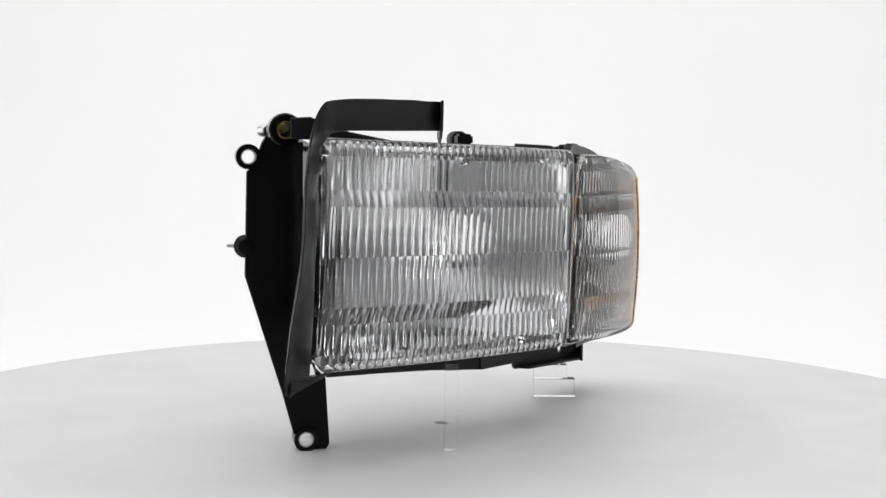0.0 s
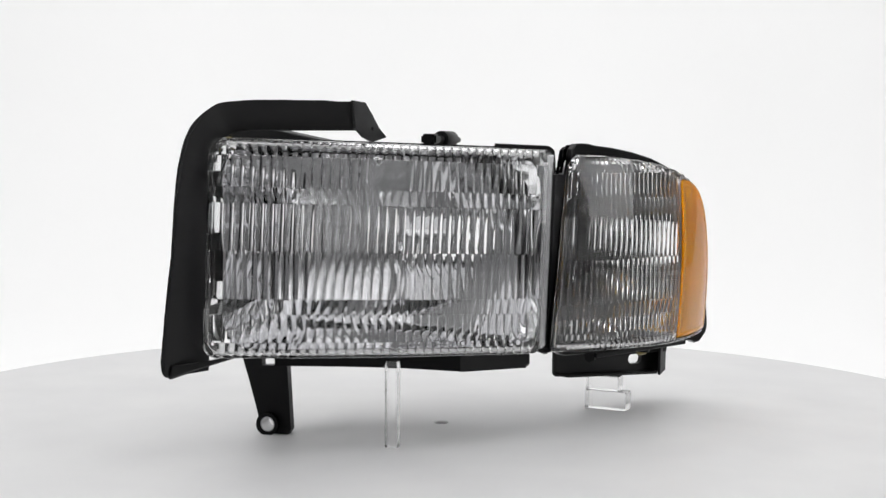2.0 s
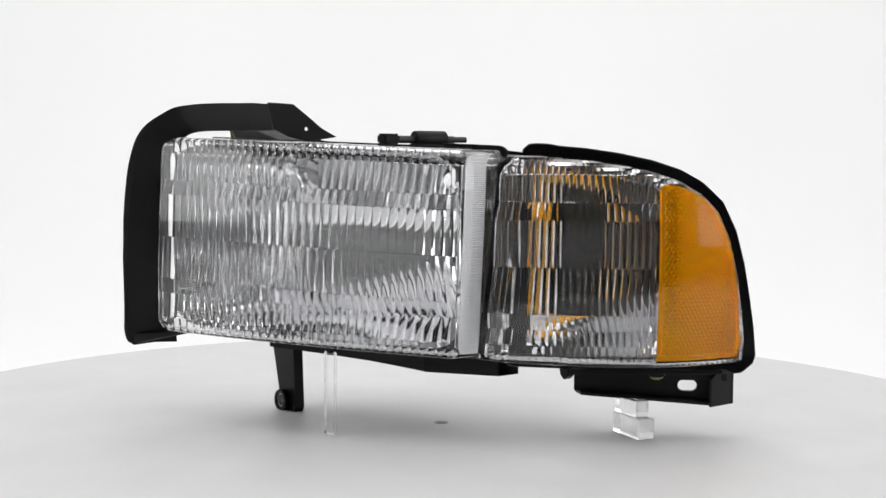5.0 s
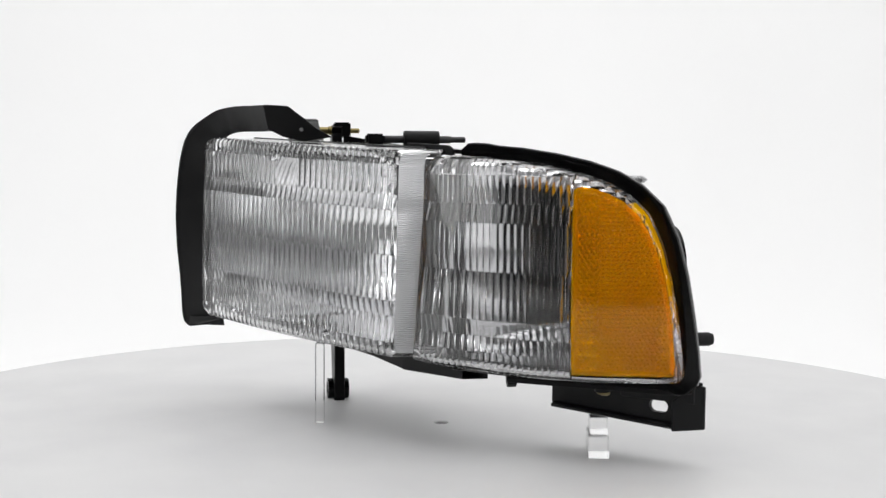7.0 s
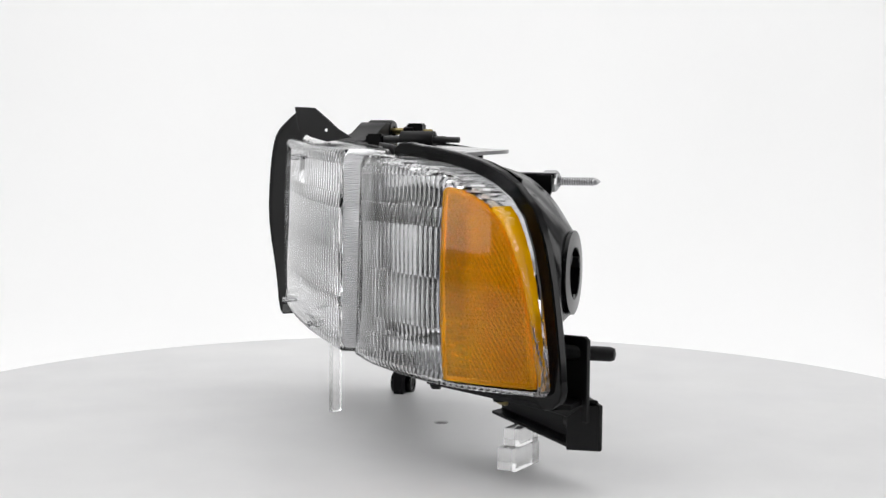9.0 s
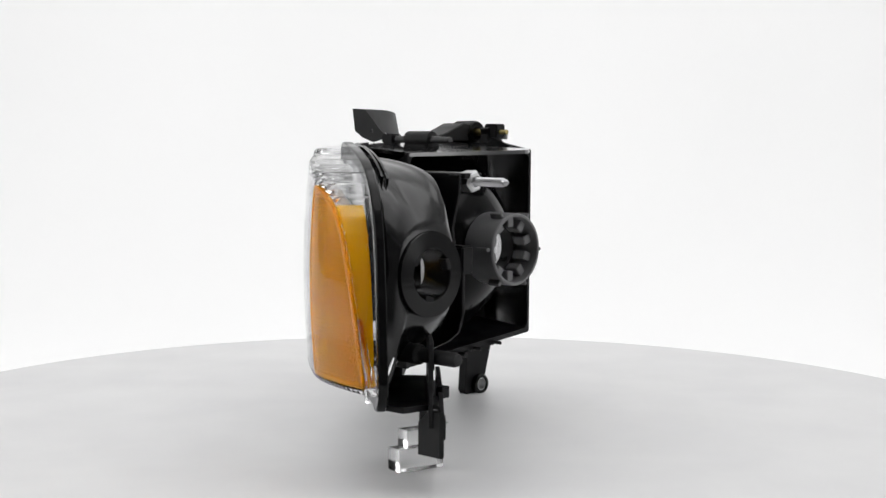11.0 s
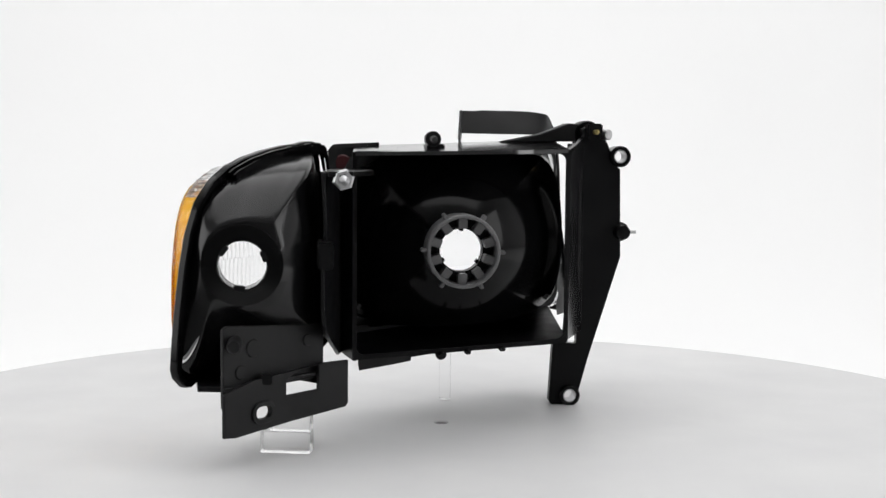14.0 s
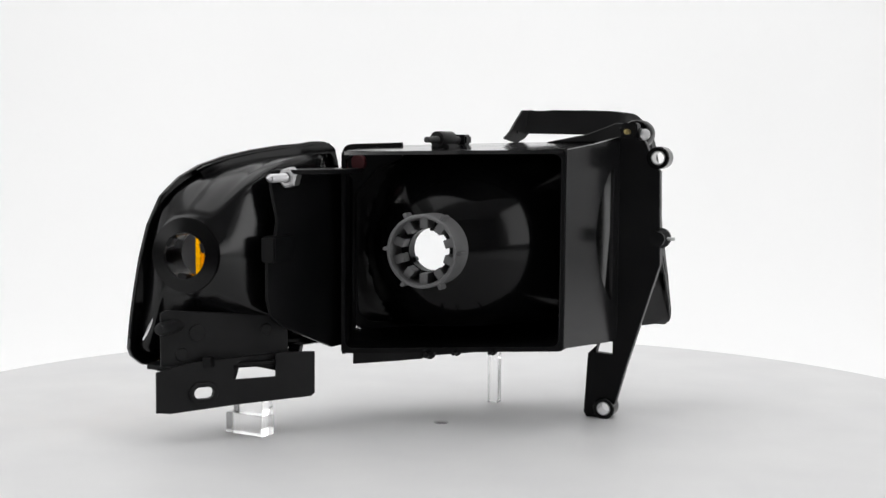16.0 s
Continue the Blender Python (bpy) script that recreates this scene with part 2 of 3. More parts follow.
def headlamp_lens(parent):
    period = LEN / FLUTES
    us = sorted({0.0, 0.4, 1.0, LEN - 1.0, LEN - 0.4, LEN} | {round(period * (i + k / 8), 4) for i in range(FLUTES) for k in range(8)})
    vs = {0.0, 0.5, 1.2, 2.2, 3.6, 5.2, 7.0}
    vs |= {HIGH - v for v in vs}
    vs |= {r * HIGH + s for r in ROWS for s in (-0.15, 0.15)}
    vs |= {HIGH * k / 40 for k in range(2, 39)}
    vs = sorted(vs)

    def outer(u, v):
        e = min(v - lens_low(u), lens_high(u) - v)
        bead = 1.0 * flute(u, period) * max(0.0, 1 - e / 7.5)
        return on_lens(u, v, lens_bulge(u, v) + bead)

    def inner(u, v):
        k = row_of(v)
        lo = 0.0 if k == 0 else ROWS[k - 1] * HIGH
        hi = HIGH if k == len(ROWS) else ROWS[k] * HIGH
        pillow = 0.5 * (1 - ((v - lo) / (hi - lo) * 2 - 1) ** 2)
        w = ROW_WEDGE[k] * (v - (lo + hi) / 2)
        i = min(FLUTES - 1, int(u / period + 1e-6))
        j = sum(i >= b for b in BLOCKS) - 1
        skew = SKEW[k][j] * ((u / period + 1e-6) % 1.0 - 0.5)
        ridge = 0.5 if k == 6 and 17 <= i < 21 else flute(u + (period / 2 if k % 2 else 0), period) + skew
        uu, vv = 2.4 + u * (LEN - 4.8) / LEN, 2.4 + v * (HIGH - 4.8) / HIGH
        return on_lens(uu, vv, lens_bulge(u, v) - 3.0 - ROW_DEPTH[k] * ridge - pillow - w)

    lens = part("headlamp_lens", lens_mesh(us, vs, lens_low, lens_high, outer, inner, lambda p, u: back_of(p)), LENS, parent, "clear fluted headlamp lens with vertical ribs", 25)
    lens.visible_shadow = False
    for u, v in ((120.0, 143.5), (66.0, 13.0), (190.0, 11.0)):
        p = on_lens(u, v, lens_bulge(u, v) - 0.6)
        nub = part("aiming_nub", turned([(0, 8.2), (1.9, 8.0), (2.3, 7.2), (2.5, 1.6), (3.4, 0)], p, (NX, NY, 0), 20), LENS, lens)
        nub.visible_shadow = False
    # moulded marks too small to read: low raised bars
    for start, widths in ((30.0, (3.2, 2.0, 3.2, 3.2, 1.2)), (148.0, (2.6, 3.4, 1.2, 3.4, 2.6, 3.4))):
        u = start
        for w in widths:
            b = box(-w / 2, -0.5, -2.3, w / 2, 0.3, 2.3, 0)
            b.transform(Matrix.Translation(on_lens(u, 15.0, lens_bulge(u, 15.0) + 0.2)) @ Matrix.Rotation(TURN, 4, "Z"))
            part("raised_bar", b, LENS, lens).visible_shadow = False
            u += w + 2.6
    count = 100
    h = (HIGH - 7) / count
    rib = [(3.5 + h * (k + e), r) for k in range(count) for e, r in ((0, 0.2), (0.5, 1.6))] + [(HIGH - 3.5, 0.2)]

    def band(off, d):
        return [on_lens(LEN, v, -0.3, 0) + Vector((off if off < 0 else t, d + 1.2 + 0.5 * edge_fall(min(v - 3.5, HIGH - 3.5 - v), 9.0), 0)) for v, t in rib]
    loops = [band(0, 0.0), band(0, 19.0), band(-0.4, 19.0), band(-0.4, 0.0)]
    edge = part("ribbed_edge", loft(loops, closed=True, ring=False), FROST, lens, "finely ribbed frosted lens edge", 20)
    edge.visible_shadow = False


def back_line(x):
    return AY + (x - AX) * UY / UX + SKIRT


def back_of(p):
    return Vector((p.x, max(back_line(p.x), p.y + 6), p.z))


AXIS_X, AXIS_Z, APEX = -8.5, 147.0, 45.0


def bowl_limit(a, sx, sz, p):
    """Reach of the bowl from the bulb axis at the angle a."""
    x0, x1, z0, z1 = -118.0 + 1.3 * sx - AXIS_X, 89.5 - sx - AXIS_X, 76 + sz - AXIS_Z, 227 - sz - AXIS_Z
    c, s = math.cos(a), math.sin(a)
    hx, hz = (x1 if c > 0 else -x0), (z1 if s > 0 else -z0)
    return 1.0 / ((abs(c) / hx) ** p + (abs(s) / hz) ** p) ** (1 / p)


def bowl(cap, inset, hole, front):
    """Bowl over the rounded box of the lamp: a cap y = cap(r), then drafted walls to the lens."""
    n = 112
    ang = [2 * math.pi * k / n for k in range(n)]
    loops = []
    for f in [1 - (1 - k / 24) ** 1.3 for k in range(25)]:
        lp = []
        for a in ang:
            big = bowl_limit(a, 7 + inset, 5 + inset, 5.5)
            r = hole + (big - hole) * f
            x = AXIS_X + r * math.cos(a)
            lp.append(Vector((x, max(cap(r), back_line(x) + front + 2), AXIS_Z + r * math.sin(a) - 0.037 * (x + 8) * f)))
        loops.append(lp)
    last = loops[-1]
    ends = []
    for a in ang:
        r = bowl_limit(a, inset, inset, 9.0)
        x = AXIS_X + r * math.cos(a)
        ends.append(Vector((x, back_line(x) + front, AXIS_Z + r * math.sin(a) - 0.037 * (x + 8))))
    loops += [[p.lerp(q, k / 6) for p, q in zip(last, ends)] for k in range(1, 7)]
    return loops


def bulb_retainer(parent):
    """Grey collar behind the bowl with notches and lugs."""
    y = (0, 1, 0)
    c = (AXIS_X, 41, AXIS_Z)
    ring = part("bulb_collar", turned([(26.5, 0), (28.5, 2), (28.5, 30), (27.6, 31), (26, 31), (25.4, 29), (25.4, 5), (17.5, 5), (17.5, 0)], c, y, 64, closed=True), GREY, parent, "grey plastic bulb collar with notches")
    part("collar_seat", turned([(16.8, 1), (24.6, 1), (24.6, 9), (18.5, 9), (18.5, 13), (16.8, 13)], c, y, 64, closed=True), BLACK, ring)
    for k in range(10):
        a = radians(18 + 36 * k)
        p = Vector((AXIS_X + 21.8 * math.cos(a), 58, AXIS_Z + 21.8 * math.sin(a)))
        b = box(-3.4, -8, -4.4, 3.4, 8, 4.4, 0.5)
        b.transform(Matrix.Translation(p) @ Matrix.Rotation(math.pi / 2 - a, 4, "Y"))
        part("collar_tooth", b, GREY, ring)
    for k in range(6):
        a = radians(62 + 60 * k)
        p = Vector((AXIS_X + 29.2 * math.cos(a), 64, AXIS_Z + 29.2 * math.sin(a)))
        b = box(-1.4, -6, -3.4, 1.4, 6, 3.4, 0.5)
        b.transform(Matrix.Translation(p) @ Matrix.Rotation(math.pi / 2 - a, 4, "Y"))
        part("collar_lug", b, GREY, ring)
    for a in (92, 215, 330):
        a = radians(a)
        b = box(-1.6, -3, -1.6, 1.6, 3, 1.6, 0.3)
        b.transform(Matrix.Translation((AXIS_X + 16.3 * math.cos(a), 47, AXIS_Z + 16.3 * math.sin(a))) @ Matrix.Rotation(math.pi / 2 - a, 4, "Y"))
        part("bulb_key", b, BLACK, ring)


def rear_y(x):
    """Back plane of the carrier frame."""
    return 5 + (x + 103) * 29 / 178


def carrier(parent):
    """Black carrier tray round the bowl, open behind and on its inner side."""
    def wall(front, rear, thick, name, mat=BLACK):
        loops = [front, rear, [p + thick for p in rear], [p + thick for p in front]]
        part(name, soften(loft(loops, closed=True, ring=False), 0.5, 60, 1), mat, parent)

    n = 12
    xs_f = [-116 + (72 + 116) * k / n for k in range(n + 1)]
    xs_r = [-103 + (74.5 + 103) * k / n for k in range(n + 1)]
    tilt = 0.031
    wall([Vector((x, back_line(x) + 1, 233.5 - tilt * (x + 116) * 1.1)) for x in xs_f], [Vector((x, float(np.interp(x, (-103, -60, -40, 75), (5, 40, 44, 34))), 225.5 - 0.017 * (x + 103))) for x in xs_r], Vector((0, 0, -3)), "top_shelf", SHELF)
    wall([Vector((x, back_line(x) + 1, 75.5 - 1.2 * tilt * (x + 116))) for x in (-116 + 206 * k / n for k in range(n + 1))], [Vector((x, rear_y(x), 66.5 - 0.048 * (x + 103))) for x in xs_r], Vector((0, 0, 3)), "bottom_shelf")
    zs = [63 + (192 - 63) * k / 8 for k in range(9)]
    wall([Vector((90, back_line(90) + 2, z)) for z in zs], [Vector((74.5, rear_y(74.5), 57.5 + (222 - 57.5) * k / 8)) for k in range(9)], Vector((-3, 0, 0)), "outer_side_wall")
    # front flange round the lens skirt
    lp = round_loop(0.0, 0.3, LEN - 1.5, HIGH - 0.3, 17, 6)
    li = round_loop(2.6, 7.0, LEN - 9.0, HIGH - 7.0, 15, 6)

    def fl(loop, d):
        return [(lambda p: Vector((p.x, back_line(p.x) + d, p.z)))(on_lens(u, v)) for u, v in loop]
    part("front_flange", loft([fl(lp, 0.4), fl(lp, 3.4), fl(li, 3.4), fl(li, 0.4)], closed=True), BLACK, parent)
    # inner side wall with an arched opening, from the rear edge to the mounting plate
    arch = [(34 + 22 * math.sin(math.pi * k / 14) ** 0.8 if 0 < k < 14 else 34, 100 + 112 * k / 14) for k in range(15)]
    arch = [(64 - (a - 34) * 1.0, z) for a, z in arch]
    hole = [(65, 100), (65, 212)] + arch[::-1][1:-1]

    def side(a, b, d):
        return Vector((-103 - 28 * (a / 73) + 2.8 * d, 5 - a, b))
    part("inner_side_wall", plate([(0, 68), (40, 67), (73, 66), (73, 236), (40, 230), (0, 225)], [hole], side, 0), SIDE, parent)
    part("side_wall_front", box(-131, -128, 74, -128.4, -67, 230, 0.4), SIDE, parent)
    # plate behind the outer end of the lens, with a rounded top corner
    corner = [(86 + 7 * math.sin(radians(k)), 221.5 + 7 * math.cos(radians(k))) for k in range(0, 91, 15)]
    part("lens_back_plate", plate([(50, 230)] + corner + [(93, 150), (92, 64), (84, 64), (84, 186), (68, 208), (50, 217)], [], lambda a, b, d: Vector((a, back_line(a) + 4.2 + 2.4 * d, b)), 0.4), BLACK, parent)
    # lip round the open back
    def rl(x0, z0, x1, z1, d, r):
        return [Vector((x, rear_y(x) + d, z - 0.045 * (x + 103) * (1 if z < 140 else 0.3))) for x, z in round_loop(x0, z0, x1, z1, r, 6)]
    part("rear_lip", loft([rl(-104, 66, 75, 225.5, -3, 3), rl(-104, 66, 75, 225.5, 0.6, 3), rl(-101, 70, 72, 222, 0.6, 7), rl(-101, 70, 72, 222, -3, 7)], closed=True), BLACK, parent)
    # keel under the lens
    plan = ((-108, -100, 58, 70), (-60, -74, 55.5, 68), (-22, -54, 53, 67), (26, -34, 49, 64))
    lines = [[Vector((x, y + d, z)) for x, y, z, _ in plan] for d in (0, 3)]
    tops = [[Vector((x, y + d, z)) for x, y, _, z in plan] for d in (3, 0)]
    part("keel", loft(lines + tops, closed=True, ring=False), BLACK, parent)
    plan = ((24, -36, 49, 62), (40, -21, 48.5, 62), (69, 4, 48, 60))
    lines = [[Vector((x, y + d, z)) for x, y, z, _ in plan] for d in (0, 20)]
    tops = [[Vector((x, y + d, z)) for x, y, _, z in plan] for d in (20, 0)]
    part("lower_tray", soften(loft(lines + tops, closed=True, ring=False), 0.5, 60, 1), SATIN, parent)
    for x, z, r in ((-48, 63.5, 3.0), (3, 60.0, 4.5), (-19, 62, 3.0)):
        part("aim_screw", turned([(0, 0), (r, 0), (r, 3), (r * 0.5, 3.5), (r * 0.5, 12), (0, 12)], (x, rear_y(x) - 4, z), (0, 1, 0), 16), SATIN, parent)
    # stud arm and the panel that carries the signal lamp
    arm = [(62, 20), (92, 20), (99, 100), (96, 113), (78, 113), (72, 90), (60, 60)]
    part("stud_arm", plate(arm, [], lambda a, b, d: Vector((a, b, 209 - 4 * d))), BLACK, parent)
    web = [(20, 208), (112, 208), (112, 196), (104, 170), (108, 150), (117, 150), (117, 110), (112, 96), (100, 88), (80, 80), (30, 62), (0, 62), (0, 200)]
    part("signal_mount_panel", plate(web, [], lambda a, b, d: Vector((80 + 0.16 * a + 3 * d, a, b))), BLACK, parent)
    part("latch_block", box(92, 84, 138, 104, 119, 158, 1.2), BLACK, parent)
    part("red_cap", turned([(0, 0), (7, 0), (7, 3), (6, 4), (0, 4)], (81, back_line(81) + 6.2, 213), (0, 1, 0), 24), RED, parent, "dark red round cap")
    stud = part("mounting_stud", turned([(0, 0), (8.2, 0), (8.2, 9), (6.6, 10.5), (4.2, 10.5), (4.2, 12)], (85, 103, 203), (0, 1, 0), 6), ZINC, parent, "zinc plated hexagon mounting stud", 20)
    prof = [(0, 9)]
    for k in range(15):
        prof += [(3.3, 11 + k * 1.8), (2.6, 11.9 + k * 1.8)]
    prof += [(2.4, 39), (0, 42)]
    part("thread", turned(prof, (85, 103, 203), (0, 1, 0), 18), ZINC, stud, "", 15)


def mounting_plate(parent):
    y0, y1 = -78.0, -69.0
    out = [(-116, 64), (-128, 226), (-131, 238), (-129, 243), (-136, 245), (-147, 243), (-149, 236), (-153, 229), (-155.5, 222), (-156.5, 215), (-160, 211), (-164, 208), (-165.5, 131), (-138, 42), (-129, 9), (-126.5, 3),
           (-119, -1), (-106, -1), (-103, 4), (-106, 54)]
    win = [(-113, 55), (-127, 54), (-127, 65), (-114, 65)]
    body = part("mounting_plate", plate(out, [win, circle(-121, 8.3, 5.7, 20)], lambda a, b, d: Vector((a, y0 + (y1 - y0) * d, b)), 0.8), BLACK, parent, "black ribbed side mounting plate")
    for x, z, r in ((-163, 219, 9.3), (-121, 8.3, 9.2)):
        part("bolt_bush", turned([(r, 0), (r, 18), (r - 0.8, 19), (6.2, 19), (5.8, 18), (5.8, 1), (6.2, 0)], (x, -83, z), (0, 1, 0), 32, closed=True), GLOSS, body)
    for x, z in ((-163, 219), (-121, 8.3)):
        part("bush_sleeve", turned([(5.75, 0), (5.75, 17), (4.9, 17), (4.9, 0)], (x, -82, z), (0, 1, 0), 28, closed=True), ZINC, body, "bright metal sleeve")
    part("ball_knob", turned([(0, 0), (5.5, 1), (8.5, 5), (8.5, 9), (5, 13), (4, 18), (6, 19), (6, 23), (0, 24)], (-165, -80, 153), (0, 1, 0), 24), BLACK, body)
    part("knob_pin", turned([(0, 0), (1.5, 0), (1.5, 6), (0, 6.5)], (-172, -66, 153), (-1, 0.2, 0), 10), ZINC, body)
    return body


def adjuster(parent):
    boss = part("adjuster_boss", turned([(6, 0), (11, 0), (12, 1.5), (12, 22), (11, 24), (6, 24)], (-139, -114, 238.5), (0, 1, 0), 32, closed=True), GLOSS, parent, "round glossy black adjuster boss")
    part("boss_ring", turned([(5.3, 0), (6.4, 0), (6.4, 1.6), (5.3, 1.6)], (-139, -114.6, 238.5), (0, 1, 0), 28, closed=True), BRASS, boss, "brass ring")
    part("adjuster_screw", turned([(0, 0), (3.2, 0), (3.2, 26), (4, 27), (4, 40), (2.2, 41), (2.2, 54), (0, 55)], (-139, -107, 240), (0, 1, 0), 18), BRASS, boss, "brass adjuster screw")
    part("adjuster_nut", box(-146, -76, 234.5, -133, -61, 247.5, 1.2), BLACK, boss)
    part("adjuster_knob", turned([(0, 0), (4, 0), (4.6, 1), (4.6, 7), (3, 8), (0, 8)], (-148, -70, 238), (-0.6, 0.8, 0), 16), ZINC, boss, "bright metal knob")
    ramp = [(-60, 231), (-96, 238), (-112, 244), (-122, 248), (-136, 247), (-136, 232)]
    part("adjuster_ramp", plate(ramp, [], lambda a, b, d: Vector((a, -117 + 26 * d, b)), 0.8), SATIN, boss)


def top_clip(parent):
    rod = part("clip_rod", turned([(0, 0), (3.0, 0.4), (3.0, 66), (2.4, 67), (2.4, 78), (0, 79)], (4, -62, 232.5), (0.06, 1, 0), 18), DARK_GREY, parent, "dark grey hinge rod")
    part("clip_barrel", turned([(3, 0), (6.2, 0), (6.5, 0.8), (6.5, 27.6), (6.2, 28.4), (3, 28.4)], (6, -33.5, 233), (0.06, 1, 0), 28, closed=True), SATIN, rod)
    part("clip_head", box(-2.5, -64, 228.5, 9.5, -49, 237, 1.6), BLACK, rod)
    part("clip_foot", box(-2, -34, 222, 13, -6, 229, 1.0), BLACK, rod)


def spline(knots, n):
    """Smooth run of points through the knots, n steps between two."""
    k = [Vector(p) for p in knots]
    out = []
    for i in range(len(k) - 1):
        p0, p1, p2, p3 = k[max(i - 1, 0)], k[i], k[i + 1], k[min(i + 2, len(k) - 1)]
        for m in range(n):
            t = m / n
            out.append(0.5 * (2 * p1 + (p2 - p0) * t + (2 * p0 - 5 * p1 + 4 * p2 - p3) * t * t + (3 * p1 - p0 - 3 * p2 + p3) * t ** 3))
    return out + [k[-1]]


def seal_strip(parent):
    """Black rubber strip: up beside the lens, over its corner and along its top, with a turned-down tab."""
    ridge = spline(((-146, -206, 64), (-150, -211, 72), (-146, -213, 108), (-139, -216.5, 155), (-136, -213.5, 205), (-131.5, -205.5, 236), (-124, -188, 252), (-112, -174, 258.5), (-70, -153, 260), (-30, -136, 259)), 5)
    inner = spline(((-131, -176, 66), (-130, -177, 74), (-128, -179, 108), (-126.5, -181, 155), (-126, -181, 200), (-122, -180, 222), (-117, -173, 234), (-106, -163, 238), (-70, -146, 238.5), (-30, -129, 239)), 5)
    n = len(ridge)
    jag = [0.5 * noise.noise((k * 0.9, 3.1, 0.2)) for k in range(n)]
    ridge = [p + Vector((j, j, j)) for p, j in zip(ridge, jag)]
    t = Vector((0.6, 2.0, -0.4))
    mid = [(p + q) / 2 + Vector((-1.6, -1.6, 0.8)) for p, q in zip(ridge, inner)]
    loops = [ridge, mid, inner, [p + t for p in inner], [p + t for p in mid], [p + t for p in ridge]]
    strip = part("seal_strip", loft(loops, closed=True, ring=False), RUBBER, parent, "curved black rubber seal strip", 40)
    # side flange with slots, folded back from the ridge
    cut = [k for k in range(n) if ridge[k].z < 250 and k < 31]
    zk = [ridge[k].z for k in cut]
    xr, yr = [ridge[k].x for k in cut], [ridge[k].y for k in cut]

    def fold(a, b, d):
        x, y = float(np.interp(b, zk, xr)), float(np.interp(b, zk, yr))
        w = min(1.0, (b - 60) / 70) * min(1.0, (252 - b) / 30)
        return Vector((x + 1 * a * w + 1.0 * d, y + 18 * a * w + 1.0 * d, b))
    rim = [(0, z) for z in np.linspace(68, 247, 14)] + [(1, z) for z in np.linspace(247, 68, 14)]
    slots = [[(0.5, z), (0.74, z), (0.74, z + h), (0.5, z + h)] for z, h in ((84, 11), (112, 15), (155, 17), (199, 18))]
    part("seal_flange", plate(rim, slots, fold, 0), RUBBER, strip, "slotted rubber flange")
    tab = [(-144, 260), (-124, 259), (-112, 250), (-101, 241), (-88, 234), (-112, 230), (-128, 234), (-140, 240)]
    part("seal_tab", plate(tab, [circle(-113, 240, 1.6, 10)], lambda a, b, d: Vector((-33 + 0.16 * (a + 142) + 2.0 * d, a, b)), 0.3), RUBBER, strip)
    foot = [(0, 65), (20, 69.5), (46, 75), (46, 77), (20, 74), (2, 73)]
    part("seal_foot", plate(foot, [], lambda a, b, d: Vector((-146 + 0.7 * a + 3 * d, -206 + 0.62 * a + 7 * d, b)), 0.3), RUBBER, strip)


# signal lamp: plan curve of its face
CURVE = ((100, -38), (131, -12), (160, 22), (186, 60), (198, 95), (203, 126), (204, 150), (203, 165))


def curve_table():
    out = []
    c = [Vector(p) for p in CURVE]
    for i in range(len(c) - 1):
        p0, p1, p2, p3 = c[max(i - 1, 0)], c[i], c[i + 1], c[min(i + 2, len(c) - 1)]
        for k in range(20):
            t = k / 20
            out.append(0.5 * (2 * p1 + (p2 - p0) * t + (2 * p0 - 5 * p1 + 4 * p2 - p3) * t * t + (3 * p1 - p0 - 3 * p2 + p3) * t ** 3))
    out.append(c[-1])
    run = [0.0]
    for a, b in zip(out, out[1:]):
        run.append(run[-1] + (b - a).length)
    return np.array(run), np.array([tuple(p) for p in out])


RUN, CPTS = curve_table()


def on_signal(s, z, depth=0.0):
    """s along the signal face, depth into it."""
    x, y = np.interp(s, RUN, CPTS[:, 0]), np.interp(s, RUN, CPTS[:, 1])
    m = max(s, 0.0)
    x1, y1 = np.interp(m + 4, RUN, CPTS[:, 0]), np.interp(m + 4, RUN, CPTS[:, 1])
    x0, y0 = np.interp(m - 4, RUN, CPTS[:, 0]), np.interp(m - 4, RUN, CPTS[:, 1])
    dx, dy = x1 - x0, y1 - y0
    l = math.hypot(dx, dy)
    if s < 0:
        x, y = x + s * dx / l, y + s * dy / l
    depth -= 5.0 * max(0.0, 1 - ((z - 140) / 80) ** 2) * min(1.0, m / 70)
    w = max(0.0, 1 - m / 60)
    nx, ny = -dy / l * (1 - w) + 0.1 * w, dx / l * (1 - w) + 0.99 * w
    return Vector((x + depth * nx, y + depth * ny, z))


TOP_S = (0, 4, 10, 40, 79, 104, 128, 148, 164, 178, 188, 195, 201, 205, 207, 208.5)
TOP_Z = (207, 217, 221.5, 221, 218, 214.5, 209.5, 203, 194.5, 182, 162, 138, 110, 90, 78, 72)
SIG = 208.5


def sig_top(s):
    return float(np.interp(s, TOP_S, TOP_Z))


def sig_low(s):
    base = 68 - 3 * min(s / 100, 1)
    e = SIG - s
    return base + (7 - math.sqrt(max(0.0, 49 - (7 - e) ** 2)) if e < 7 else 0) + (4 - math.sqrt(max(0.0, 16 - (4 - s) ** 2)) if s < 4 else 0)


def lean(s, z):
    """The inner edge of the signal leans back at its top."""
    return s - 7 * max(0.0, 1 - s / 60) + 14 * max(0.0, 1 - s / 60) * max(0.0, (z - 68) / 154)


# the signal's rim lies in one upright plane behind its curved face
RIM_X, RIM_Y = 104.0, -7.0
RIM_U, RIM_N = (0.562, 0.827), (-0.827, 0.562)


